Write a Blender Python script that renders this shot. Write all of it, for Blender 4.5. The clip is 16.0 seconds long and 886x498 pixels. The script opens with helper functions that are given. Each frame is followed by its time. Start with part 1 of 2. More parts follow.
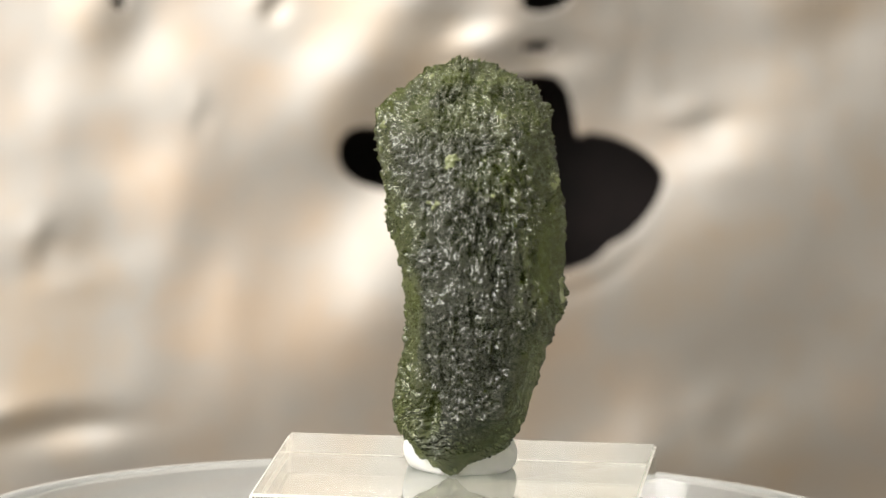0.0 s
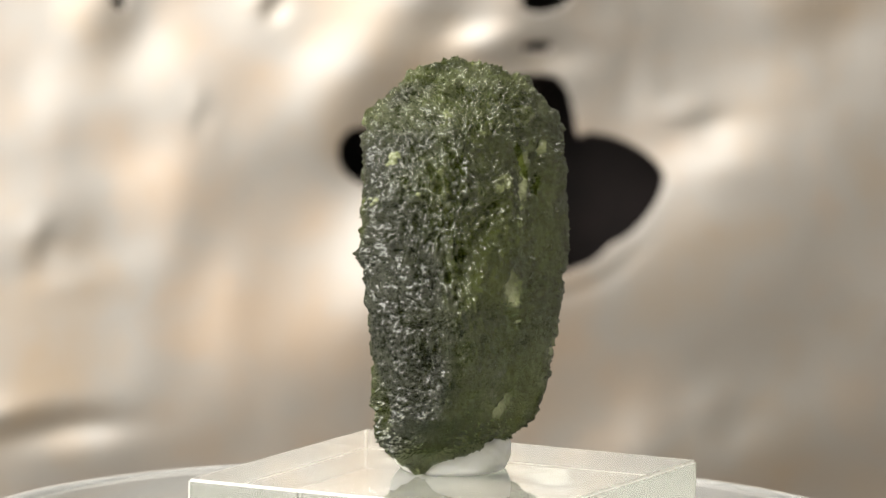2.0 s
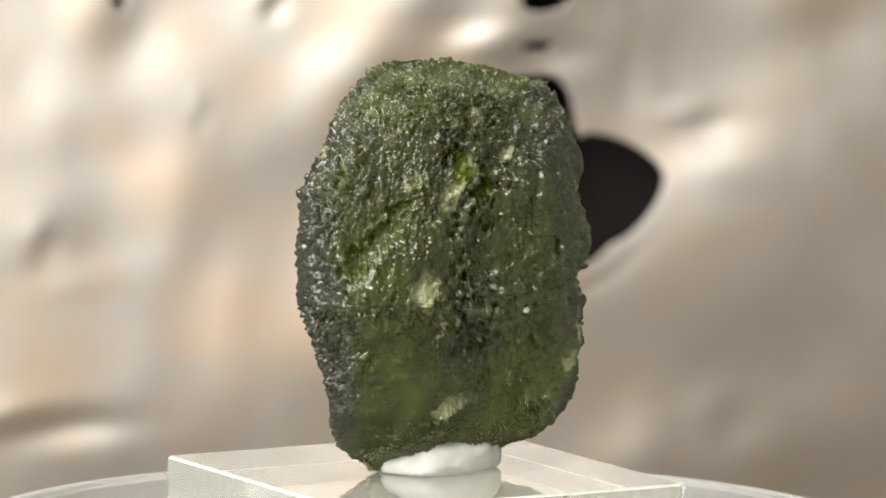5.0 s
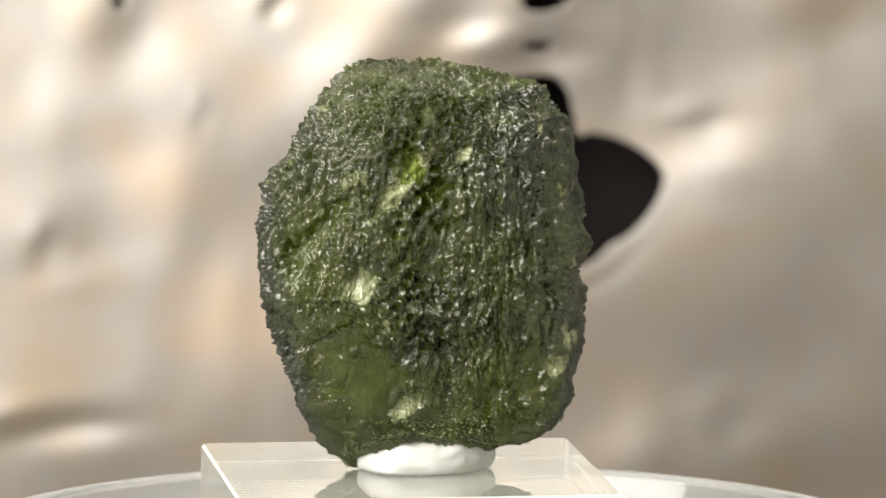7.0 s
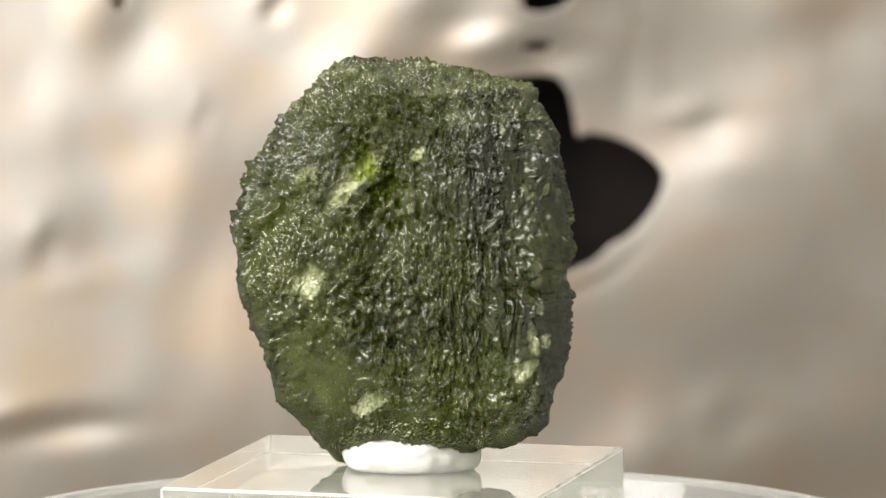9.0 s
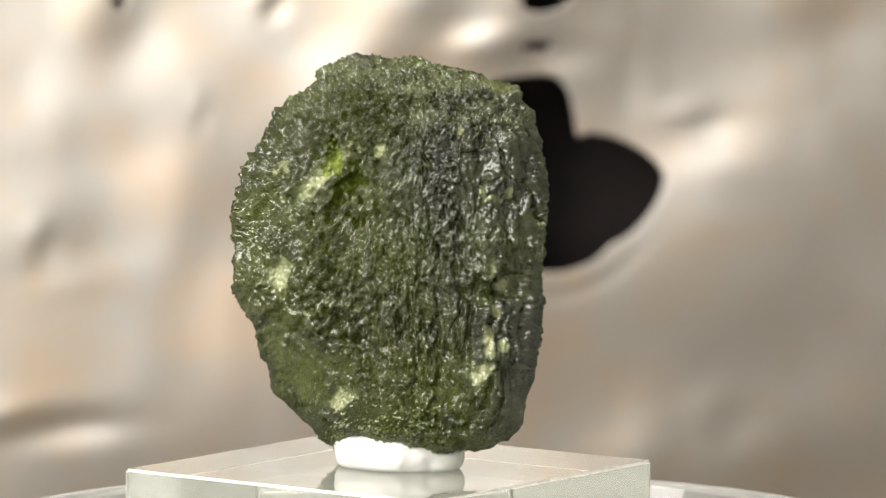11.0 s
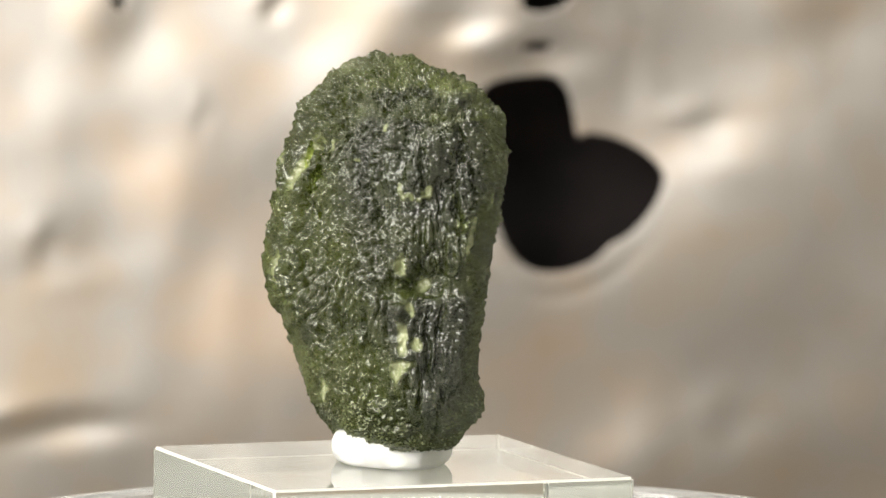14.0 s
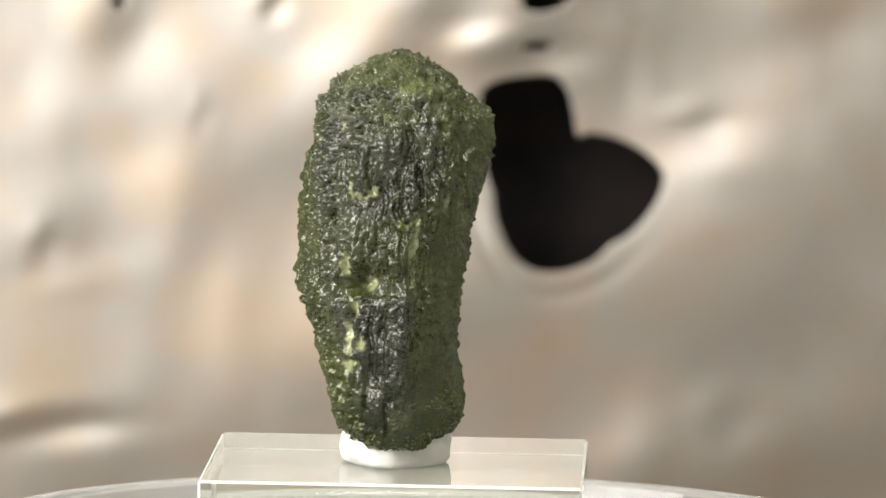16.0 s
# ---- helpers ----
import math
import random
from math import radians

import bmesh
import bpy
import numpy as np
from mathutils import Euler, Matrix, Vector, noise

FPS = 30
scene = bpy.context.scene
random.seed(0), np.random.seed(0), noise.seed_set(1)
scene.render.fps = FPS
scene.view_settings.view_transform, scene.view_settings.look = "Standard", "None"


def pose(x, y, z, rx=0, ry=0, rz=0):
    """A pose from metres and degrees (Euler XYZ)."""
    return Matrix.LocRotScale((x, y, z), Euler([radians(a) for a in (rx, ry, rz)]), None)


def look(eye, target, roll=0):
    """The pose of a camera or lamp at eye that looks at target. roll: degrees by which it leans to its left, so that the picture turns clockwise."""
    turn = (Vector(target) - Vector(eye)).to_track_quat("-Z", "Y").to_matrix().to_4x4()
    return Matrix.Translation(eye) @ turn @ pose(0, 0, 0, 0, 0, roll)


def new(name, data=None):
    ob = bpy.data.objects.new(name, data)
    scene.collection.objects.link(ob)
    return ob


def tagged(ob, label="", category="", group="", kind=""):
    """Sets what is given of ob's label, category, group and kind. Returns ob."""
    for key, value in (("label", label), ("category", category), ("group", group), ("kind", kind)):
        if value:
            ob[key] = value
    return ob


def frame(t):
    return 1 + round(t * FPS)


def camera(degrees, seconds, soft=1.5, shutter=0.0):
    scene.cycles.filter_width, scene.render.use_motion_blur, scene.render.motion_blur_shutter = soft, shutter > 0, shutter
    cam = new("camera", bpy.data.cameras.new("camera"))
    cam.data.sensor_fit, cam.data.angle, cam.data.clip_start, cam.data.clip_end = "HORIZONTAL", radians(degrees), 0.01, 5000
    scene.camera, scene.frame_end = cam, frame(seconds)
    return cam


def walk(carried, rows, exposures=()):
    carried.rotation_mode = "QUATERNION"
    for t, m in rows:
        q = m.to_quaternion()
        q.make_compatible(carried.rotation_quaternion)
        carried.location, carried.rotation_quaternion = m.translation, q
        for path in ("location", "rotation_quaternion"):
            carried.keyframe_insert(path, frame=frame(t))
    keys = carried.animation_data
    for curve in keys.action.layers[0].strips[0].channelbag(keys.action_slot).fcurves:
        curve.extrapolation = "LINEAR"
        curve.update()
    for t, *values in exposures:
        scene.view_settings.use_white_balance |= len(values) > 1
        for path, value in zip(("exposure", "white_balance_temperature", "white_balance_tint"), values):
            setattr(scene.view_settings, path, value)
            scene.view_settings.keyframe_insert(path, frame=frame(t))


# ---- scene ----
U = 0.03              # side of the acrylic block, metres
TOP = 0.45 * U        # height of the block's top over the table
DESK = -0.12           # height of the table
PITCH, FAR = radians(6.652), 19.31 * U
FWD, UP = Vector((0, math.cos(PITCH), -math.sin(PITCH))), Vector((0, math.sin(PITCH), math.cos(PITCH)))
EYE = Vector((0, 0, TOP)) + Vector((0.0393 * U, 0, 0)) - FWD * FAR + UP * (0.5684 * U)

# ---- camera: stands still on a tripod ----
cam = camera(6.9704, 16.0)
cam.data.dof.use_dof = True
cam.data.dof.focus_distance = FAR - 0.2 * U
cam.data.dof.aperture_fstop = 85
VIEW = look(EYE, EYE + FWD)
walk(cam, [(0.0, VIEW), (16.0, VIEW)])

# ---- light ----
world = bpy.data.worlds.new("world")
scene.world = world
world.use_nodes = True
world.node_tree.nodes["Background"].inputs[0].default_value = (0.9, 0.95, 1.0, 1)
world.node_tree.nodes["Background"].inputs[1].default_value = 0.25


def area_lamp(name, eye, target, w, h, power, colour):
    data = bpy.data.lights.new(name, "AREA")
    data.shape, data.size, data.size_y, data.energy, data.color = "RECTANGLE", w, h, power, colour
    ob = new(name, data)
    ob.matrix_world = look(eye, target)
    return ob


area_lamp("softbox_light", (-0.80, -0.70, 0.65), (0, 0.05, 0.03), 1.0, 0.8, 30.0, (1.0, 0.972, 0.925))
area_lamp("ceiling_light", (0.15, -0.30, 1.30), (0, -0.1, 0), 0.5, 0.4, 10.0, (1.0, 0.955, 0.89))
scene.view_settings.exposure = -0.05


# ---- materials ----
def material(name):
    mat = bpy.data.materials.new(name)
    mat.use_nodes = True
    return mat, mat.node_tree.nodes, mat.node_tree.links, mat.node_tree.nodes["Principled BSDF"]


def ramp(nodes, links, source, stops):
    r = nodes.new("ShaderNodeValToRGB")
    while len(r.color_ramp.elements) < len(stops):
        r.color_ramp.elements.new(0.5)
    for e, (p, c) in zip(r.color_ramp.elements, stops):
        e.position, e.color = p, (*c, 1)
    links.new(source, r.inputs[0])
    return r.outputs[0]


def noise_node(nodes, links, scale, detail=4, rough=0.6, stretch=(1, 1, 1)):
    co, mp, nz = nodes.new("ShaderNodeTexCoord"), nodes.new("ShaderNodeMapping"), nodes.new("ShaderNodeTexNoise")
    mp.inputs["Scale"].default_value = stretch
    links.new(co.outputs["Object"], mp.inputs[0])
    links.new(mp.outputs[0], nz.inputs["Vector"])
    nz.inputs["Scale"].default_value, nz.inputs["Detail"].default_value, nz.inputs["Roughness"].default_value = scale, detail, rough
    return nz.outputs[0]


def bump(nodes, links, bsdf, source, strength, distance):
    b = nodes.new("ShaderNodeBump")
    b.inputs["Strength"].default_value, b.inputs["Distance"].default_value = strength, distance
    links.new(source, b.inputs["Height"])
    links.new(b.outputs[0], bsdf.inputs["Normal"])


def mix_value(nodes, links, source, low, high):
    m = nodes.new("ShaderNodeMapRange")
    m.inputs["To Min"].default_value, m.inputs["To Max"].default_value = low, high
    links.new(source, m.inputs["Value"])
    return m.outputs[0]


def stone_material():
    """Etched skin over clear green glass: a glossy opaque crust mixed with glass."""
    mat, n, l, crust = material("olive_glass")
    clear, skin, frost = n.new("ShaderNodeAttribute"), n.new("ShaderNodeAttribute"), n.new("ShaderNodeAttribute")
    clear.attribute_name, skin.attribute_name, frost.attribute_name = "clear", "skin", "frost"
    grain, patch = noise_node(n, l, 420, 5), noise_node(n, l, 90, 4)

    def blend(fac, one, two):
        mx = n.new("ShaderNodeMix")
        mx.data_type = "RGBA"
        l.new(fac, mx.inputs["Factor"])
        l.new(one, mx.inputs["A"])
        l.new(two, mx.inputs["B"])
        return mx.outputs["Result"]

    body = ramp(n, l, grain, [(0.3, (0.046, 0.064, 0.004)), (0.7, (0.136, 0.162, 0.022))])
    deep = ramp(n, l, grain, [(0.3, (0.022, 0.028, 0.004)), (0.7, (0.062, 0.073, 0.018))])
    # grey crust of the narrow ends, its colour darkened for light lost edge-on
    shaded_hide = ramp(n, l, grain, [(0.3, (0.014, 0.016, 0.010)), (0.7, (0.036, 0.039, 0.027))])
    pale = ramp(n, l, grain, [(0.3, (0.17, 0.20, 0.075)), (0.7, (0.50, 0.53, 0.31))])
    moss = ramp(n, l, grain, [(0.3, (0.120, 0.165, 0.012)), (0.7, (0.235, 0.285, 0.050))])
    spots = mix_value(n, l, patch, -0.8, 1.8)
    l.new(blend(frost.outputs["Fac"], blend(clear.outputs["Fac"], blend(skin.outputs["Fac"], blend(spots, body, deep), shaded_hide), moss), pale), crust.inputs["Base Color"])
    glass = n.new("ShaderNodeBsdfPrincipled")
    glass.inputs["Transmission Weight"].default_value = 1.0
    l.new(blend(clear.outputs["Fac"], ramp(n, l, grain, [(0.3, (0.42, 0.50, 0.17)), (0.7, (0.60, 0.66, 0.33))]),
                ramp(n, l, grain, [(0.3, (0.58, 0.68, 0.22)), (0.7, (0.78, 0.83, 0.45))])), glass.inputs["Base Color"])
    for b in (crust, glass):
        b.inputs["IOR"].default_value = 1.54
        b.inputs["Specular IOR Level"].default_value = 0.68
        l.new(mix_value(n, l, patch, 0.13, 0.27), b.inputs["Roughness"])
        bump(n, l, b, noise_node(n, l, 4200, 3, 0.6, (1, 1, 0.6)), 0.25, 0.0001)
    fac = n.new("ShaderNodeMath")
    fac.operation, fac.use_clamp = "MULTIPLY_ADD", True
    l.new(clear.outputs["Fac"], fac.inputs[0])
    fac.inputs[1].default_value = 0.30
    less = n.new("ShaderNodeMath")
    less.operation, less.use_clamp = "MULTIPLY_ADD", True
    l.new(frost.outputs["Fac"], less.inputs[0])
    less.inputs[1].default_value = -0.40
    l.new(mix_value(n, l, skin.outputs["Fac"], 0.46, 0.16), less.inputs[2])
    l.new(less.outputs[0], fac.inputs[2])
    mix = n.new("ShaderNodeMixShader")
    l.new(fac.outputs[0], mix.inputs[0])
    l.new(crust.outputs[0], mix.inputs[1])
    l.new(glass.outputs[0], mix.inputs[2])
    l.new(mix.outputs[0], n["Material Output"].inputs["Surface"])
    return mat


def acrylic_material(name, rough, colour, weight):
    mat, n, l, b = material(name)
    b.inputs["Base Color"].default_value = (*colour, 1)
    b.inputs["Transmission Weight"].default_value = weight
    b.inputs["IOR"].default_value = 1.49
    l.new(mix_value(n, l, noise_node(n, l, 300, 4), rough * 0.5, rough * 1.5), b.inputs["Roughness"])
    return mat


def putty_material():
    mat, n, l, b = material("white_putty")
    l.new(ramp(n, l, noise_node(n, l, 500), [(0.3, (0.80, 0.79, 0.75)), (0.7, (0.86, 0.85, 0.82))]), b.inputs["Base Color"])
    b.inputs["Roughness"].default_value = 0.5
    b.inputs["Subsurface Weight"].default_value = 0.3
    b.inputs["Subsurface Radius"].default_value = (0.002, 0.002, 0.0015)
    bump(n, l, b, noise_node(n, l, 900), 0.3, 0.0003)
    return mat


def metal_material():
    mat, n, l, b = material("champagne_metal")
    l.new(ramp(n, l, noise_node(n, l, 45, 5), [(0.3, (0.40, 0.325, 0.25)), (0.5, (0.380, 0.356, 0.328)), (0.7, (0.420, 0.338, 0.265))]), b.inputs["Base Color"])
    b.inputs["Metallic"].default_value = 1.0
    l.new(mix_value(n, l, noise_node(n, l, 90, 4), 0.43, 0.54), b.inputs["Roughness"])
    return mat


def plain_material(name, a, c, rough, scale):
    mat, n, l, b = material(name)
    l.new(ramp(n, l, noise_node(n, l, scale, 6), [(0.35, a), (0.65, c)]), b.inputs["Base Color"])
    b.inputs["Roughness"].default_value = rough
    bump(n, l, b, noise_node(n, l, scale * 12), 0.2, 0.001)
    return mat


STONE = stone_material()
ACRYLIC = acrylic_material("clear_acrylic", 0.015, (0.93, 0.96, 0.89), 0.93)
EDGE_GLINT = acrylic_material("edge_glint", 0.3, (0.97, 0.96, 0.90), 0.2)
DISH = acrylic_material("dish_acrylic", 0.06, (0.95, 0.96, 0.95), 0.78)
PUTTY = putty_material()
METAL = metal_material()
DARK = plain_material("hole_dark", (0.003, 0.0025, 0.0025), (0.020, 0.013, 0.012), 0.9, 45)
def tint_material():
    mat, n, l, b = material("absorption_tint")
    t = n.new("ShaderNodeBsdfTransparent")
    l.new(ramp(n, l, noise_node(n, l, 200, 4), [(0.3, (0.60, 0.66, 0.38)), (0.7, (0.80, 0.83, 0.56))]), t.inputs[0])
    l.new(t.outputs[0], n["Material Output"].inputs["Surface"])
    n.remove(b)
    return mat


# colours of the added inner shells, standing in for light lost with depth
TINT = tint_material()
CORE = plain_material("absorption_dark", (0.030, 0.034, 0.017), (0.105, 0.118, 0.050), 0.6, 120)
TABLE = plain_material("grey_table", (0.35, 0.33, 0.30), (0.45, 0.43, 0.40), 0.5, 9)
WHITE = plain_material("bounce_white", (0.78, 0.79, 0.75), (0.83, 0.84, 0.80), 0.4, 30)
PAINT = plain_material("wall_paint", (0.68, 0.68, 0.64), (0.74, 0.73, 0.69), 0.9, 4)


# ---- helpers for meshes ----
def mesh_object(name, verts, faces, mat, parent=None, label="", smooth=True):
    me = bpy.data.meshes.new(name)
    me.from_pydata(verts, [], faces)
    me.materials.append(mat)
    if smooth:
        me.polygons.foreach_set("use_smooth", [True] * len(me.polygons))
    me.update()
    ob = new(name, me)
    ob.parent = parent
    if label:
        tagged(ob, label)
    return ob


def bm_object(name, bm, mat, parent=None, label="", smooth=False):
    me = bpy.data.meshes.new(name)
    bm.to_mesh(me)
    bm.free()
    me.materials.append(mat)
    if smooth:
        me.polygons.foreach_set("use_smooth", [True] * len(me.polygons))
    ob = new(name, me)
    ob.parent = parent
    if label:
        tagged(ob, label)
    return ob


def box(x0, y0, z0, x1, y1, z1, bevel=0.0, segments=2):
    bm = bmesh.new()
    bmesh.ops.create_cube(bm, size=1)
    for v in bm.verts:
        v.co = Vector((x0 if v.co.x < 0 else x1, y0 if v.co.y < 0 else y1, z0 if v.co.z < 0 else z1))
    if bevel:
        bmesh.ops.bevel(bm, geom=bm.edges[:], offset=bevel, segments=segments, affect="EDGES")
    return bm


def lattice(i, j, k):
    n = (i * 374761393 + j * 668265263 + k * 2147483647 + 1013904223) & 0xFFFFFFFF
    n = ((n ^ (n >> 13)) * 1274126177) & 0xFFFFFFFF
    return ((n ^ (n >> 16)) & 0xFFFF) / 65535.0


def value_noise(p):
    """Smooth noise from -1 to 1 at the points p."""
    q = np.floor(p).astype(np.int64)
    f = p - q
    f = f * f * f * (f * (f * 6 - 15) + 10)
    out = 0.0
    for a in (0, 1):
        for b in (0, 1):
            for c in (0, 1):
                w = (f[:, 0] if a else 1 - f[:, 0]) * (f[:, 1] if b else 1 - f[:, 1]) * (f[:, 2] if c else 1 - f[:, 2])
                out = out + w * lattice(q[:, 0] + a, q[:, 1] + b, q[:, 2] + c)
    return out * 2 - 1


def cell_noise(p):
    """Distance to the nearest of scattered points, one in each unit cell."""
    q = np.floor(p).astype(np.int64)
    best = np.full(len(p), 9.0)
    for a in (-1, 0, 1):
        for b in (-1, 0, 1):
            for c in (-1, 0, 1):
                i, j, k = q[:, 0] + a, q[:, 1] + b, q[:, 2] + c
                d = (i + lattice(i, j, k) - p[:, 0]) ** 2 + (j + lattice(i + 57, j, k) - p[:, 1]) ** 2 + (k + lattice(i, j + 91, k) - p[:, 2]) ** 2
                best = np.minimum(best, d)
    return np.sqrt(best)


# ---- the room that closes the place ----
def room():
    tagged(bm_object("table", box(-0.9, -0.9, DESK - 0.03, 0.9, 0.9, DESK, 0.004), TABLE), "plain grey table top under the display", "table", kind="structure")
    # added drum, near-white so that it bounces light up into the clear block
    bm = bmesh.new()
    bmesh.ops.create_cone(bm, cap_ends=True, segments=96, radius1=1.12 * U, radius2=1.05 * U, depth=-DESK)
    bmesh.ops.translate(bm, verts=bm.verts[:], vec=(0, 0, DESK / 2))
    bmesh.ops.bevel(bm, geom=[e for e in bm.edges if len(e.link_faces) == 2 and abs(e.calc_face_angle()) > 1], offset=0.002, segments=3, affect="EDGES")
    tagged(bm_object("turntable", bm, WHITE, None, "", True), "near-white turntable drum added under the clear dish to brighten the block", "turntable")
    for name, b in (("wall_north", (-1.5, 1.5, -0.75, 1.5, 1.6, 1.6)), ("wall_south", (-1.5, -1.6, -0.75, 1.5, -1.5, 1.6)),
                    ("wall_east", (1.5, -1.6, -0.75, 1.6, 1.6, 1.6)), ("wall_west", (-1.6, -1.6, -0.75, -1.5, 1.6, 1.6))):
        tagged(bm_object(name, box(*b), PAINT), "plain painted wall of the room", "wall", kind="structure")
    tagged(bm_object("floor", box(-1.6, -1.6, -0.85, 1.6, 1.6, -0.75), TABLE), "plain grey floor", "floor", kind="structure")
    tagged(bm_object("ceiling", box(-1.6, -1.6, 1.6, 1.6, 1.6, 1.7), PAINT), "plain ceiling", "ceiling", kind="structure")


# ---- the rippled metal sheet behind ----
BACK = 0.30                                     # metres behind the stone
SHEET_MID = EYE + FWD * (FAR + BACK)


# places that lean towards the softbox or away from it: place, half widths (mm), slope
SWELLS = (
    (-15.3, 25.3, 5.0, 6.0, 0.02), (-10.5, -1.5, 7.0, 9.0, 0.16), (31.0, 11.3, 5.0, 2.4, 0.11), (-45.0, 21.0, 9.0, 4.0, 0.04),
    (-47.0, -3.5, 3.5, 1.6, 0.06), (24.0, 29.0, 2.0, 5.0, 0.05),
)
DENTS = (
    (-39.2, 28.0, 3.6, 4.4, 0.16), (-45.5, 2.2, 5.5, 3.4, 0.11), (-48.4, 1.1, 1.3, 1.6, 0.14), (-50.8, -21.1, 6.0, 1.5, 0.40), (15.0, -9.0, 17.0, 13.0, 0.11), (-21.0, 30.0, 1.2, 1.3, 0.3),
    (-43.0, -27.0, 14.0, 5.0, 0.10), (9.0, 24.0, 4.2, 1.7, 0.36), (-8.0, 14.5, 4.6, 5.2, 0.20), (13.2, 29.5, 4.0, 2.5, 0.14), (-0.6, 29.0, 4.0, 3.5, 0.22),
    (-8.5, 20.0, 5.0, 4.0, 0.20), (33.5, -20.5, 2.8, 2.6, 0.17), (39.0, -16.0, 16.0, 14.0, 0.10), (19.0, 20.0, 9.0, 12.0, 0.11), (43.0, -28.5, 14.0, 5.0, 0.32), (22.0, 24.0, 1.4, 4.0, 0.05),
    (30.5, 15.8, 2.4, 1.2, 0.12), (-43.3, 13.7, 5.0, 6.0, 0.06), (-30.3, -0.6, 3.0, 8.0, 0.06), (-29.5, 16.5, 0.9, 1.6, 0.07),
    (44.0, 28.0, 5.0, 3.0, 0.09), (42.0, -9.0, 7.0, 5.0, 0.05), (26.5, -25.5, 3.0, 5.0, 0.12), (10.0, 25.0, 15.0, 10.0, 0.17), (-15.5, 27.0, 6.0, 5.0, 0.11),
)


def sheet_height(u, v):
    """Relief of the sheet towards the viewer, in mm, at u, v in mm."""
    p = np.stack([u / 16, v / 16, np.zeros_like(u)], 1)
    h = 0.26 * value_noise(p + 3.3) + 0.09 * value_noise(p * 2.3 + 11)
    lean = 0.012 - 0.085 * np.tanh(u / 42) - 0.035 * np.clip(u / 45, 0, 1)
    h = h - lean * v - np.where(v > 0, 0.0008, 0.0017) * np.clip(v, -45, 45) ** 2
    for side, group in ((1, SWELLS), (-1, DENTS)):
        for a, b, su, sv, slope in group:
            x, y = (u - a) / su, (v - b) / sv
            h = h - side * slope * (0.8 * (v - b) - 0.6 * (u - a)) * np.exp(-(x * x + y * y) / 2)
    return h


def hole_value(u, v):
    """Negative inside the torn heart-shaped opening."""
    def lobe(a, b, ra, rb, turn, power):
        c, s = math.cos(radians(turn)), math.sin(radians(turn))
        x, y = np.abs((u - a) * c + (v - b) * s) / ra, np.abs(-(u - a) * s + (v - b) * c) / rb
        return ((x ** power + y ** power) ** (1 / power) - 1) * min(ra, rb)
    # the last lobe is a small hole standing in for a dark reflection
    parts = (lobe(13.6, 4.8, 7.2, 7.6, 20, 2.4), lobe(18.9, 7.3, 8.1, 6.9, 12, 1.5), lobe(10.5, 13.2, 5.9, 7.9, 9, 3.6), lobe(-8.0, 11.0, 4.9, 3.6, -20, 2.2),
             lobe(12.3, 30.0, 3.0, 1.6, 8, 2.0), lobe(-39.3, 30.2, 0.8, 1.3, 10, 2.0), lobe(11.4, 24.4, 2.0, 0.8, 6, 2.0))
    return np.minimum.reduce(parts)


def metal_sheet():
    nu, nv = 720, 500
    uu = np.linspace(-1, 1, nu)
    vv = np.linspace(-1, 1, nv)
    uu, vv = 62 * uu + 108 * uu ** 9, 37 * vv + 80 * vv ** 9
    u, v = [a.ravel() for a in np.meshgrid(uu, vv)]
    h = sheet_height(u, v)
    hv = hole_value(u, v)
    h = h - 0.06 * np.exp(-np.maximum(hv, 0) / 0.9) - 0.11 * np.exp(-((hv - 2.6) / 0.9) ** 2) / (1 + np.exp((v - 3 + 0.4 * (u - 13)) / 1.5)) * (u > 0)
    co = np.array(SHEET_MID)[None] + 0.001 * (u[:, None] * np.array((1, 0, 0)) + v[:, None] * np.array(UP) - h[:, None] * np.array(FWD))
    keep = hv > 0
    a = np.arange(nu * nv).reshape(nv, nu)
    quads = np.stack([a[:-1, :-1], a[:-1, 1:], a[1:, 1:], a[1:, :-1]], 2).reshape(-1, 4)
    faces = quads[keep[quads].sum(1) >= 2].tolist()
    ob = mesh_object("metal_sheet", co.tolist(), faces, METAL)
    mod = ob.modifiers.new("thickness", "SOLIDIFY")
    mod.thickness, mod.offset = 0.0012, -1
    tagged(ob, "rippled champagne-coloured metal sheet with dark holes, leaning upright", "metal sheet")
    # added near-black slab: the darkness in the hole is put into its colour
    dark_slab = box(-0.10, 0.0, -0.08, 0.10, 0.004, 0.08, 0.001)
    ob = bm_object("dark_backing", dark_slab, DARK)
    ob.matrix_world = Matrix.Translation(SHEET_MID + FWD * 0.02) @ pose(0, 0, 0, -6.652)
    tagged(ob, "near-black sheet added behind the hole to stand in for the dark space there", "backing", kind="structure")


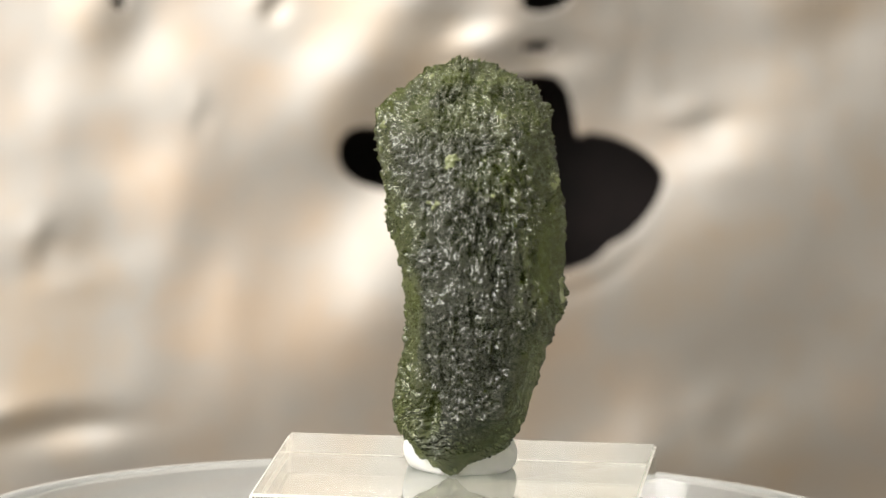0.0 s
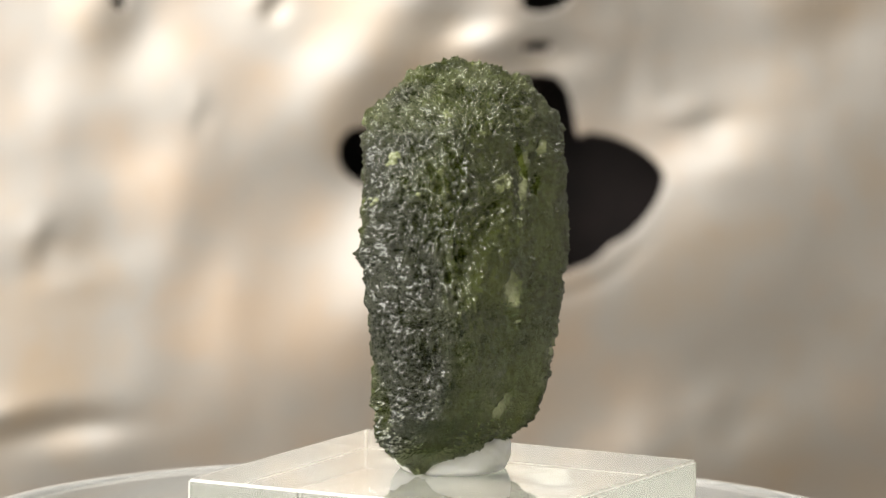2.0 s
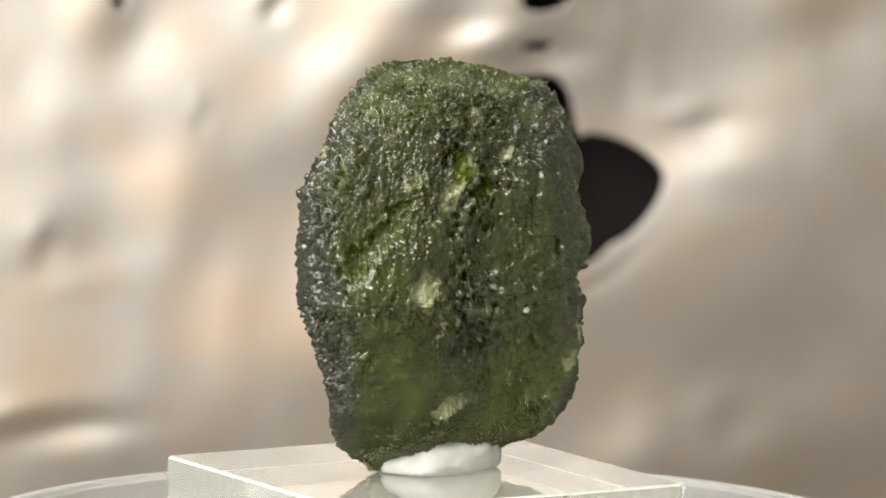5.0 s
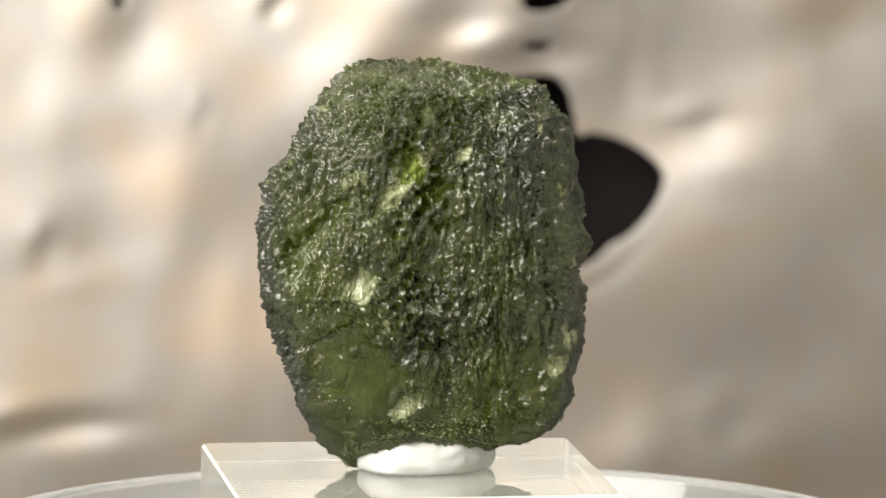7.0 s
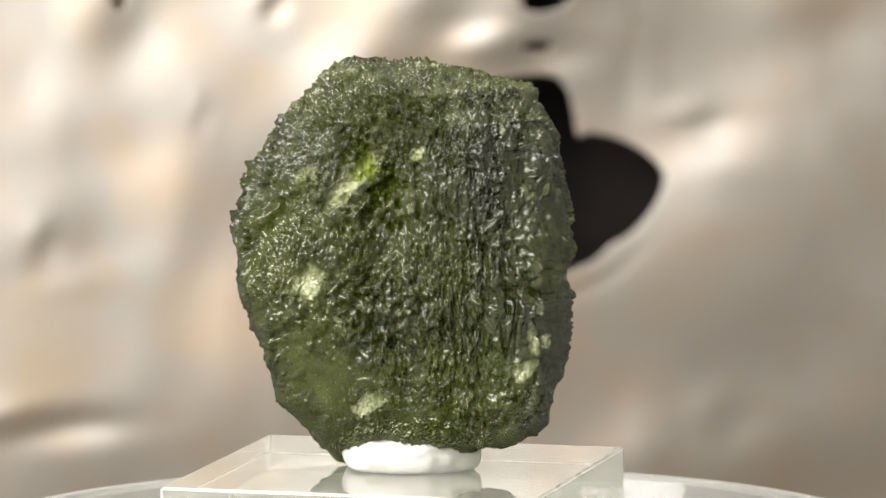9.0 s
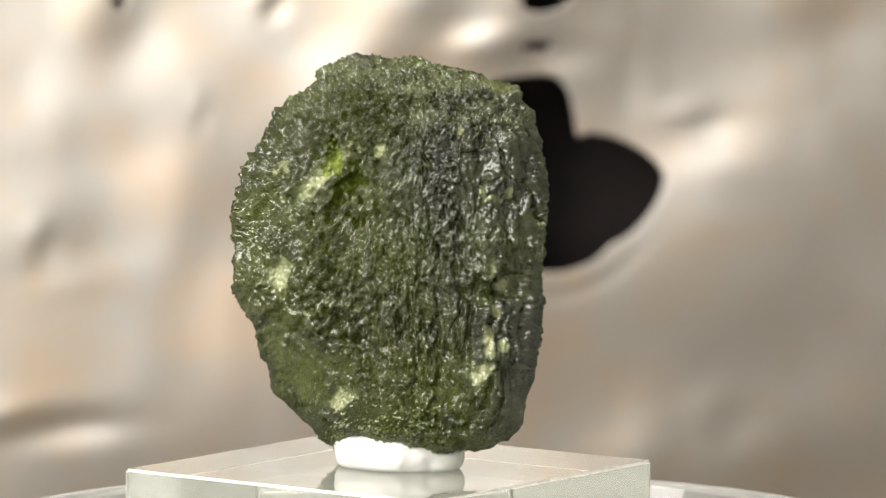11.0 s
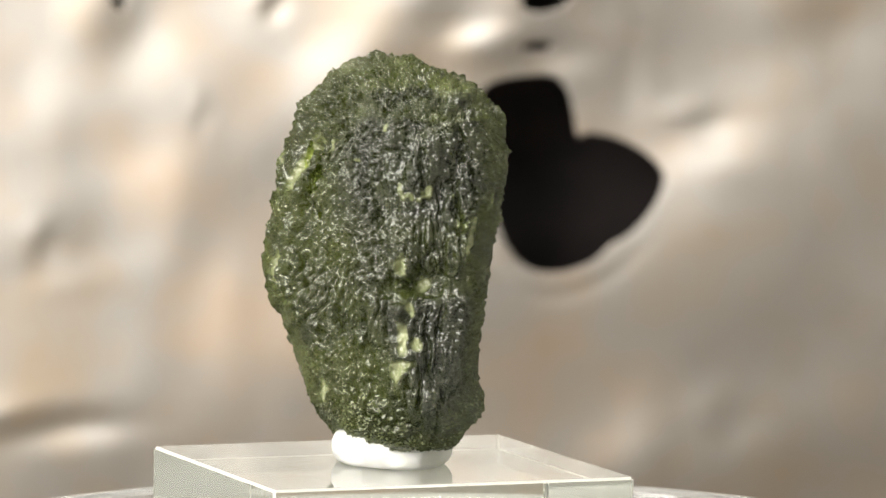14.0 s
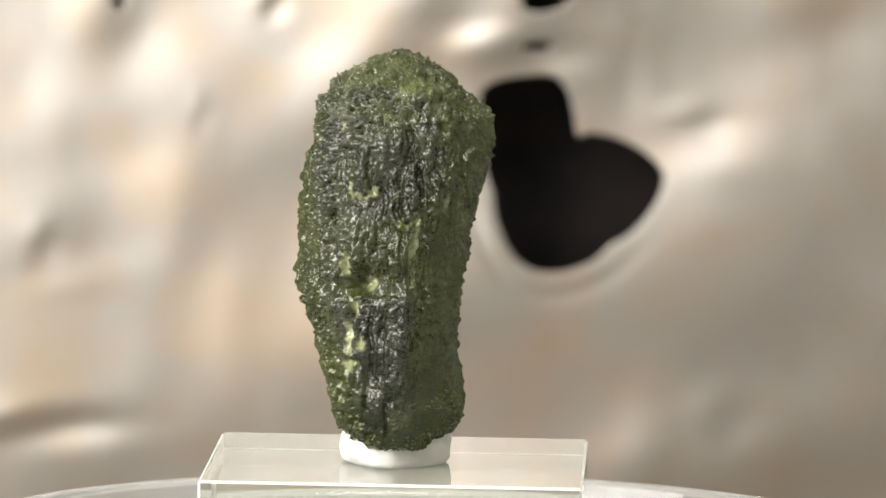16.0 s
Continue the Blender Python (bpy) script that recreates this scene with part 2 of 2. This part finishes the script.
# ---- the stone ----
# sections from top to foot: height, middle, half thickness, half breadth, turn, and two threefold waves
SECTIONS = (
    (1.090, 0.085, -0.130, 0.020, 0.040, 0.100, 0.000, 0.000),
    (1.062, 0.092, -0.080, 0.080, 0.140, 0.150, 0.000, -0.010),
    (1.012, 0.097, -0.004, 0.153, 0.248, 0.226, 0.008, -0.008),
    (0.936, 0.087, -0.001, 0.231, 0.344, 0.262, -0.007, -0.005),
    (0.785, 0.103, -0.026, 0.248, 0.409, 0.246, -0.001, 0.006),
    (0.634, 0.126, -0.039, 0.242, 0.445, 0.182, -0.002, -0.003),
    (0.483, 0.137, -0.045, 0.224, 0.438, 0.176, 0.002, -0.011),
    (0.332, 0.125, -0.016, 0.193, 0.408, 0.124, -0.007, -0.009),
    (0.181, 0.103, -0.009, 0.181, 0.373, 0.121, -0.013, 0.000),
    (0.106, 0.091, -0.013, 0.155, 0.322, 0.017, -0.003, -0.004),
    (0.060, 0.077, -0.020, 0.115, 0.284, -0.024, 0.009, -0.008),
    (0.030, 0.080, -0.080, 0.066, 0.180, -0.040, 0.000, 0.000),
    (0.014, 0.083, -0.160, 0.032, 0.080, -0.030, 0.000, 0.000),
    (0.004, 0.084, -0.198, 0.012, 0.024, 0.000, 0.000, 0.000),
)
# shoulders and flats on that body: bearing, height, half spread of each, swell
LUMPS = (
    (2.11, 1.03, 0.80, 0.05, 0.080), (-0.59, 0.23, 0.25, 0.20, 0.029), (-2.54, 0.48, 0.25, 0.20, 0.029), (-1.94, 1.03, 0.80, 0.10, 0.026),
    (0.76, 0.38, 0.25, 0.20, 0.025), (-2.99, 0.48, 0.25, 0.20, -0.021), (0.61, 1.03, 0.80, 0.05, 0.025), (-1.34, 0.33, 0.25, 0.20, -0.021),
    (2.86, 0.48, 0.25, 0.20, 0.018), (1.36, 0.48, 0.25, 0.20, -0.019), (0.16, 0.58, 0.25, 0.20, -0.015), (0.91, 0.08, 0.25, 0.05, 0.024),
    (-0.29, 0.48, 0.45, 0.10, 0.015), (2.71, 0.13, 0.80, 0.05, 0.013),
)


def stone_surface(na, nz, inset=0.0):
    tab = np.array(SECTIONS)[::-1]
    s = np.linspace(0, 1, 90)
    z = tab[0, 0] + (tab[-1, 0] - tab[0, 0]) * (0.5 - 0.5 * np.cos(math.pi * s)) ** 0.9
    cx, cy, ra, rb, turn, w1, w2 = [np.interp(z, tab[:, 0], tab[:, k])[:, None] for k in range(1, 8)]
    phi = np.linspace(0, 2 * math.pi, 180, endpoint=False)[None]
    reach = np.sqrt((ra * np.cos(phi - turn)) ** 2 + (rb * np.sin(phi - turn)) ** 2) + w1 * np.cos(3 * phi) + w2 * np.sin(3 * phi)
    for bearing, height, wide, tall, swell in LUMPS:
        off = (phi - bearing + math.pi) % (2 * math.pi) - math.pi
        reach = reach + swell * np.exp(-(off / wide) ** 2 - ((z[:, None] - height) / tall) ** 2)
    reach = np.maximum(reach - inset, 0.008)
    alpha = np.linspace(0, 2 * math.pi, na, endpoint=False)
    cosine = np.cos(phi.T - alpha[None])
    inverse = np.where(cosine > 0.05, 1 / np.maximum(cosine, 0.05), 99)
    radius = np.array([(row[:, None] * inverse).min(0) for row in reach])
    wave = np.fft.rfft(radius, axis=1)
    radius = np.fft.irfft(wave * np.exp(-(np.arange(wave.shape[1]) / 20.0) ** 2), na, axis=1)
    rows = np.linspace(0, 89, nz)
    lo = np.minimum(rows.astype(int), 88)
    f = (rows - lo)[:, None]
    radius = radius[lo] * (1 - f) + radius[lo + 1] * f
    cx, cy, zz = [np.interp(rows, np.arange(90), a.ravel())[:, None] for a in (cx, cy, z)]
    return np.stack([cx + radius * np.cos(alpha), cy + radius * np.sin(alpha), zz + 0 * radius], 2)


# glassy chips: place, half width, half length, turn from upright, depth, clearness
CHIPS = (
    (0.354, -0.101, 0.804, 0.026, 0.100, -40, 0.008, 0.45), (0.365, -0.232, 0.506, 0.036, 0.050, -30, 0.018, 0.75),
    (0.278, -0.085, 0.195, 0.028, 0.052, -60, 0.014, 0.95), (0.315, 0.066, 0.866, 0.018, 0.024, -60, 0.010, 0.80),
    (0.200, 0.340, 0.372, 0.012, 0.034, 8, 0.010, 0.55), (0.201, 0.340, 0.562, 0.015, 0.030, 0, 0.010, 0.90),
    (0.160, 0.369, 0.510, 0.020, 0.016, 30, 0.010, 0.70), (0.186, 0.360, 0.445, 0.010, 0.020, 25, 0.010, 0.60),
    (0.173, 0.370, 0.357, 0.014, 0.014, 40, 0.008, 0.75), (0.196, 0.309, 0.285, 0.018, 0.036, -60, 0.010, 0.85),
    (0.031, 0.393, 0.624, 0.014, 0.048, -8, 0.010, 0.70), (0.330, -0.150, 0.420, 0.010, 0.014, 0, 0.006, 0.80),
)
# smooth clear hollows, the same
HOLLOWS = (
    (0.333, -0.360, 0.644, 0.032, 0.115, -42, 0.024, 0.70), (0.326, -0.237, 0.375, 0.040, 0.105, -68, 0.020, 0.45),
    (0.217, 0.294, 0.751, 0.055, 0.140, -4, 0.010, 0.12), (0.354, -0.022, 0.768, 0.024, 0.060, -45, 0.006, 0.05),
    (0.140, 0.375, 0.510, 0.060, 0.042, 0, 0.034, 0.20), (0.293, -0.205, 0.255, 0.080, 0.090, 0, 0.003, 0.60),
    (0.145, -0.315, 0.095, 0.085, 0.038, 20, 0.004, 0.05), (0.034, -0.310, 0.170, 0.020, 0.055, -15, 0.022, 0.25),
    (0.313, -0.410, 0.583, 0.022, 0.060, 0, 0.012, 0.45), (0.200, 0.330, 0.500, 0.050, 0.040, 0, 0.016, 0.30),
    (0.245, 0.255, 0.250, 0.050, 0.080, 10, 0.014, 0.20),
)
# broad troughs in the two faces, the same
TROUGHS = (
    (0.340, 0.030, 0.680, 0.110, 0.240, -8, 0.045, 0.0), (0.340, -0.100, 0.790, 0.070, 0.110, -40, 0.016, 0.0),
    (-0.150, 0.020, 0.600, 0.120, 0.240, 10, 0.030, 0.0),
)


def absorption_core(stone):
    """Added shells that imitate light absorbed in thick glass: clear tinted layers round an opaque dark body."""
    na, nz = 160, 120
    for inset, squeeze, seed, mat in ((0.045, 0.93, 0, TINT), (0.095, 0.86, 40, TINT), (0.165, 0.76, 80, CORE)):
        p = stone_surface(na, nz, inset).reshape(-1, 3)
        p[:, 2] = 0.64 + (p[:, 2] - 0.64) * squeeze
        wave = 0.30 * inset
        p = p + wave * np.stack([value_noise(p * 8 + seed + k) for k in (0, 13, 29)], 1) + 0.4 * wave * np.stack([value_noise(p * 21 + seed + k) for k in (5, 18, 33)], 1)
        base = np.arange(na * nz).reshape(nz, na)
        nxt = np.roll(base, -1, 1)
        quads = np.stack([base[:-1], nxt[:-1], nxt[1:], base[1:]], 2).reshape(-1, 4).tolist()
        quads += [base[0][::-1].tolist(), base[-1].tolist()]
        mesh_object("absorption_core", (p * U).tolist(), quads, mat, stone, "added inner shell that imitates light absorbed in the stone's thick glass")


def moldavite():
    na, nz = 900, 640
    p = stone_surface(na, nz)
    du = np.roll(p, -1, 1) - np.roll(p, 1, 1)
    dv = np.gradient(p, axis=0)
    nrm = np.cross(du, dv)
    nrm /= np.linalg.norm(nrm, axis=2, keepdims=True) + 1e-9
    p, nrm = p.reshape(-1, 3), nrm.reshape(-1, 3)
    calm, clear, dent, frost = np.ones(len(p)), np.zeros(len(p)), np.zeros(len(p)), np.zeros(len(p))
    calm = calm * np.clip((p[:, 2] + 0.02) / 0.12, 0.3, 1.0)
    ragged = 0.38 * value_noise(p * 30 + 2) + 0.34 * value_noise(p * 75)
    speck = 0.70 + 0.30 * value_noise(p * 60 + 4)
    for group, sharp, still in ((TROUGHS, 3, 0.0), (CHIPS, 7, 0.25), (HOLLOWS, 8, 0.32)):
        for x, y, z, across, along, turn, depth, bright in group:
            away = Vector((x - 0.1, y * 0.4, 0)).normalized()
            side = -away.y * (p[:, 0] - x) + away.x * (p[:, 1] - y)
            inward = away.x * (p[:, 0] - x) + away.y * (p[:, 1] - y)
            rise = p[:, 2] - z
            c, q = math.cos(radians(turn)), math.sin(radians(turn))
            a, b = (side * c + rise * q) / across, (-side * q + rise * c) / along
            m = 1 / (1 + np.exp((np.sqrt(a * a + b * b + (inward / 0.12) ** 2) + ragged - 1) * sharp))
            calm, clear = calm * (1 - still * m), np.maximum(clear, m * bright * speck * (0.45 if group is CHIPS else 1.0))
            if group is CHIPS:
                frost = np.maximum(frost, m)
            dent = dent - depth * m * (0.6 - 0.5 * np.clip(a, -1, 1))
    fleck = 1 / (1 + np.exp((cell_noise(p * np.array([12, 12, 10]) + 50) + 0.5 * ragged - 0.13) * 40)) * (value_noise(p * 4 + 60) > 0.1)
    clear, frost, dent = np.maximum(clear, 0.4 * fleck * speck), np.maximum(frost, 0.45 * fleck), dent + 0.006 * fleck
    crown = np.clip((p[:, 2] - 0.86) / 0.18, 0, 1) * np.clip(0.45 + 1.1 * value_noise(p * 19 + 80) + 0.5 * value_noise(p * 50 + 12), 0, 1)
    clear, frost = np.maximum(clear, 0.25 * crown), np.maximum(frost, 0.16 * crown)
    # skin: grey crust by facing, also carrying the painted edge-on darkness
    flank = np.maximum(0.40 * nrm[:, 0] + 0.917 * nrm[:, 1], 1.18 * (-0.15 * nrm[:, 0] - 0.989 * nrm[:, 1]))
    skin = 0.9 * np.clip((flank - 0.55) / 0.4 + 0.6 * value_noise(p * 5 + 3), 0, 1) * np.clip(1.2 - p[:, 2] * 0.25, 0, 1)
    bent = p + 0.010 * np.stack([value_noise(p * 15 + k) for k in (0, 31, 67)], 1) + 0.004 * np.stack([value_noise(p * 45 + k) for k in (3, 37, 71)], 1)
    worn = np.clip(0.55 + 1.3 * value_noise(p * 5 + 21) + 0.9 * (p[:, 2] - 0.55), 0.10, 1.0)
    edge = np.clip((flank - 0.55) / 0.3, 0, 1)
    big = 0.008 * value_noise(p * 6) + 0.011 * value_noise(p * 15 + 5)
    plain = np.clip((-nrm[:, 1] - 0.5) * 3, 0, 1) * np.clip((0.62 - p[:, 2]) / 0.2, 0, 1)
    worn, edge = worn * (1 - 0.8 * plain), edge * (1 - 0.6 * plain)
    worn = worn * (1 - 0.45 * edge * (nrm[:, 1] > 0))
    knobs = 0.019 * worn * (np.minimum(cell_noise(bent * np.array([27, 27, 17])), 0.75) - 0.4)
    knobs = knobs - 0.020 * worn * (np.minimum(cell_noise(bent * np.array([46, 46, 30]) + 7), 0.75) - 0.4)
    flutes = (0.008 + 0.028 * edge) * np.minimum(np.abs(value_noise(bent * np.array([24, 24, 2.6]) + 9)), 0.55)
    flutes = flutes + (0.004 + 0.010 * edge) * np.abs(value_noise(bent * np.array([64, 64, 9.0]) + 17))
    creases = 0.0100 * np.abs(value_noise(bent * np.array([88, 88, 36]) + 33)) + 0.0068 * np.abs(value_noise(bent * np.array([165, 165, 105]) + 41)) - 0.006 * np.minimum(cell_noise(bent * np.array([120, 120, 80]) + 23), 0.8)
    creases = creases * np.clip(0.95 + 0.9 * value_noise(p * 7 + 90) + 0.5 * value_noise(p * 18 + 44), 0.6, 1.4)
    fine = 0.0022 * value_noise(p * 290)
    relief = big + dent + calm * (knobs + flutes + creases + fine)
    p = p + nrm * (relief - np.percentile(relief, 80))[:, None]
    co = p * U
    base = np.arange(na * nz).reshape(nz, na)
    nxt = np.roll(base, -1, 1)
    quads = np.stack([base[:-1], nxt[:-1], nxt[1:], base[1:]], 2).reshape(-1, 4).tolist()
    quads.append(base[0][::-1].tolist())
    quads.append(base[-1].tolist())
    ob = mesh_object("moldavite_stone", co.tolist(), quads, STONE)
    at = ob.data.attributes.new("clear", "FLOAT", "POINT")
    at.data.foreach_set("value", clear.astype(np.float32))
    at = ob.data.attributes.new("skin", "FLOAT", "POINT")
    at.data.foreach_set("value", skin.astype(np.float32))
    at = ob.data.attributes.new("frost", "FLOAT", "POINT")
    at.data.foreach_set("value", frost.astype(np.float32))
    absorption_core(ob)
    return tagged(ob, "rough olive-green glassy stone with pitted skin, upright in white putty", "stone")


# ---- putty, block and dish ----
PUTTY_AT = (0.087, -0.029)


def putty():
    na, nz = 96, 40
    a = np.linspace(0, 2 * math.pi, na, endpoint=False)
    t = np.linspace(-math.pi / 2, math.pi / 2, nz)[:, None]
    r = np.cos(np.where(t < 0, 0.62 * t, t)) ** 0.34
    x, y, z = 0.150 * r * np.cos(a), 0.182 * r * np.sin(a), 0.047 + 0.047 * np.sin(t) + 0 * a
    p = np.stack([x, y, z], 2).reshape(-1, 3)
    p *= (1 + 0.08 * value_noise(p * 11) + 0.035 * value_noise(p * 26 + 8) + 0.012 * value_noise(p * 70))[:, None]
    p[:, 2] = np.maximum(p[:, 2], 0.001)
    co = (p + np.array([*PUTTY_AT, 0])) * U
    base = np.arange(na * nz).reshape(nz, na)
    nxt = np.roll(base, -1, 1)
    quads = np.stack([base[:-1], nxt[:-1], nxt[1:], base[1:]], 2).reshape(-1, 4).tolist()
    ob = mesh_object("putty", co.tolist(), quads, PUTTY)
    return tagged(ob, "lump of white putty pressed onto the acrylic block", "putty")


def acrylic_block():
    cx, cy, e = 0.084, -0.065, 0.5
    bm = box((cx - e) * U, (cy - e) * U, -0.38 * U, (cx + e) * U, (cy + e) * U, 0, 0.0002, 2)
    # bevel faces take a whitish material that paints the bright edge highlights
    for f in bm.faces:
        f.material_index = 1 if f.calc_area() < 0.02 * U * U else 0
    ob = bm_object("acrylic_block", bm, ACRYLIC)
    ob.data.materials.append(EDGE_GLINT)
    return tagged(ob, "square clear acrylic display block, edge highlights painted as whitish bevels", "display block")


def dish():
    rim = ((1.16, -0.45), (1.24, -0.43), (1.28, -0.37), (1.29, -0.215), (1.285, -0.202), (1.272, -0.197), (1.245, -0.199),
           (1.235, -0.215), (1.225, -0.34), (1.20, -0.37), (1.16, -0.384))
    disc = ((0.02, -0.45), (1.156, -0.45), (1.156, -0.384), (0.80, -0.384), (0.79, -0.387), (0.78, -0.384), (0.02, -0.384))
    ob = new("clear_dish")
    na = 160
    a = np.linspace(0, 2 * math.pi, na, endpoint=False)
    for name, prof in (("rim", rim), ("floor_disc", disc)):
        p = np.array([[(r * math.cos(t), r * math.sin(t), z) for t in a] for r, z in prof]).reshape(-1, 3)
        base = np.arange(na * len(prof)).reshape(len(prof), na)
        up = np.roll(base, -1, 0)
        quads = np.stack([base, np.roll(base, -1, 1), np.roll(up, -1, 1), up], 2).reshape(-1, 4).tolist()
        mesh_object(name, (p * U).tolist(), quads, DISH, ob)
    return tagged(ob, "round clear plastic turntable dish with a raised rim", "dish")


room()
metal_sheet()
TURNING = [moldavite(), putty(), acrylic_block(), dish()]


# ---- the slow turn of all that stands on the dish ----
TURN = (
    (0.0, 4.73, 1.24, 1.12),
    (0.5, 10.60, 1.10, 0.98),
    (1.0, 16.47, 1.03, 1.22),
    (1.5, 22.48, 1.05, 0.94),
    (2.0, 27.24, 0.86, 0.83),
    (2.5, 32.52, 0.79, 0.77),
    (3.0, 38.38, 0.80, 0.74),
    (3.5, 43.95, 0.73, 0.69),
    (4.2, 51.35, 0.70, 0.73),
    (6.5, 76.45, 0.39, 0.54),
    (7.0, 82.43, 0.46, 0.23),
    (7.5, 87.92, 0.32, 0.14),
    (8.0, 92.97, 0.18, 0.17),
    (8.5, 99.58, 0.19, 0.02),
    (9.0, 104.95, 0.06, -0.14),
    (9.2, 106.69, -0.01, -0.04),
    (11.5, 132.01, -0.61, 0.25),
    (12.0, 137.59, -0.71, 0.21),
    (12.5, 142.48, -0.78, 0.19),
    (13.0, 148.18, -1.06, 0.29),
    (13.5, 154.02, -1.24, 0.44),
    (14.0, 159.72, -1.38, 0.53),
    (14.5, 165.35, -1.34, 0.48),
    (15.0, 171.20, -1.18, 0.42),
    (15.5, 176.70, -0.86, 0.76),
    (16.0, 181.96, -0.76, 0.93),
)


def motions():
    rows = []
    for t, turn, back, side in TURN:
        rows.append((t, Matrix.Translation((0, 0, TOP)) @ Matrix.Rotation(radians(side), 4, "Y") @ Matrix.Rotation(radians(back), 4, "X") @ Matrix.Rotation(radians(-turn), 4, "Z")))
    for thing in TURNING:
        walk(thing, rows)


motions()
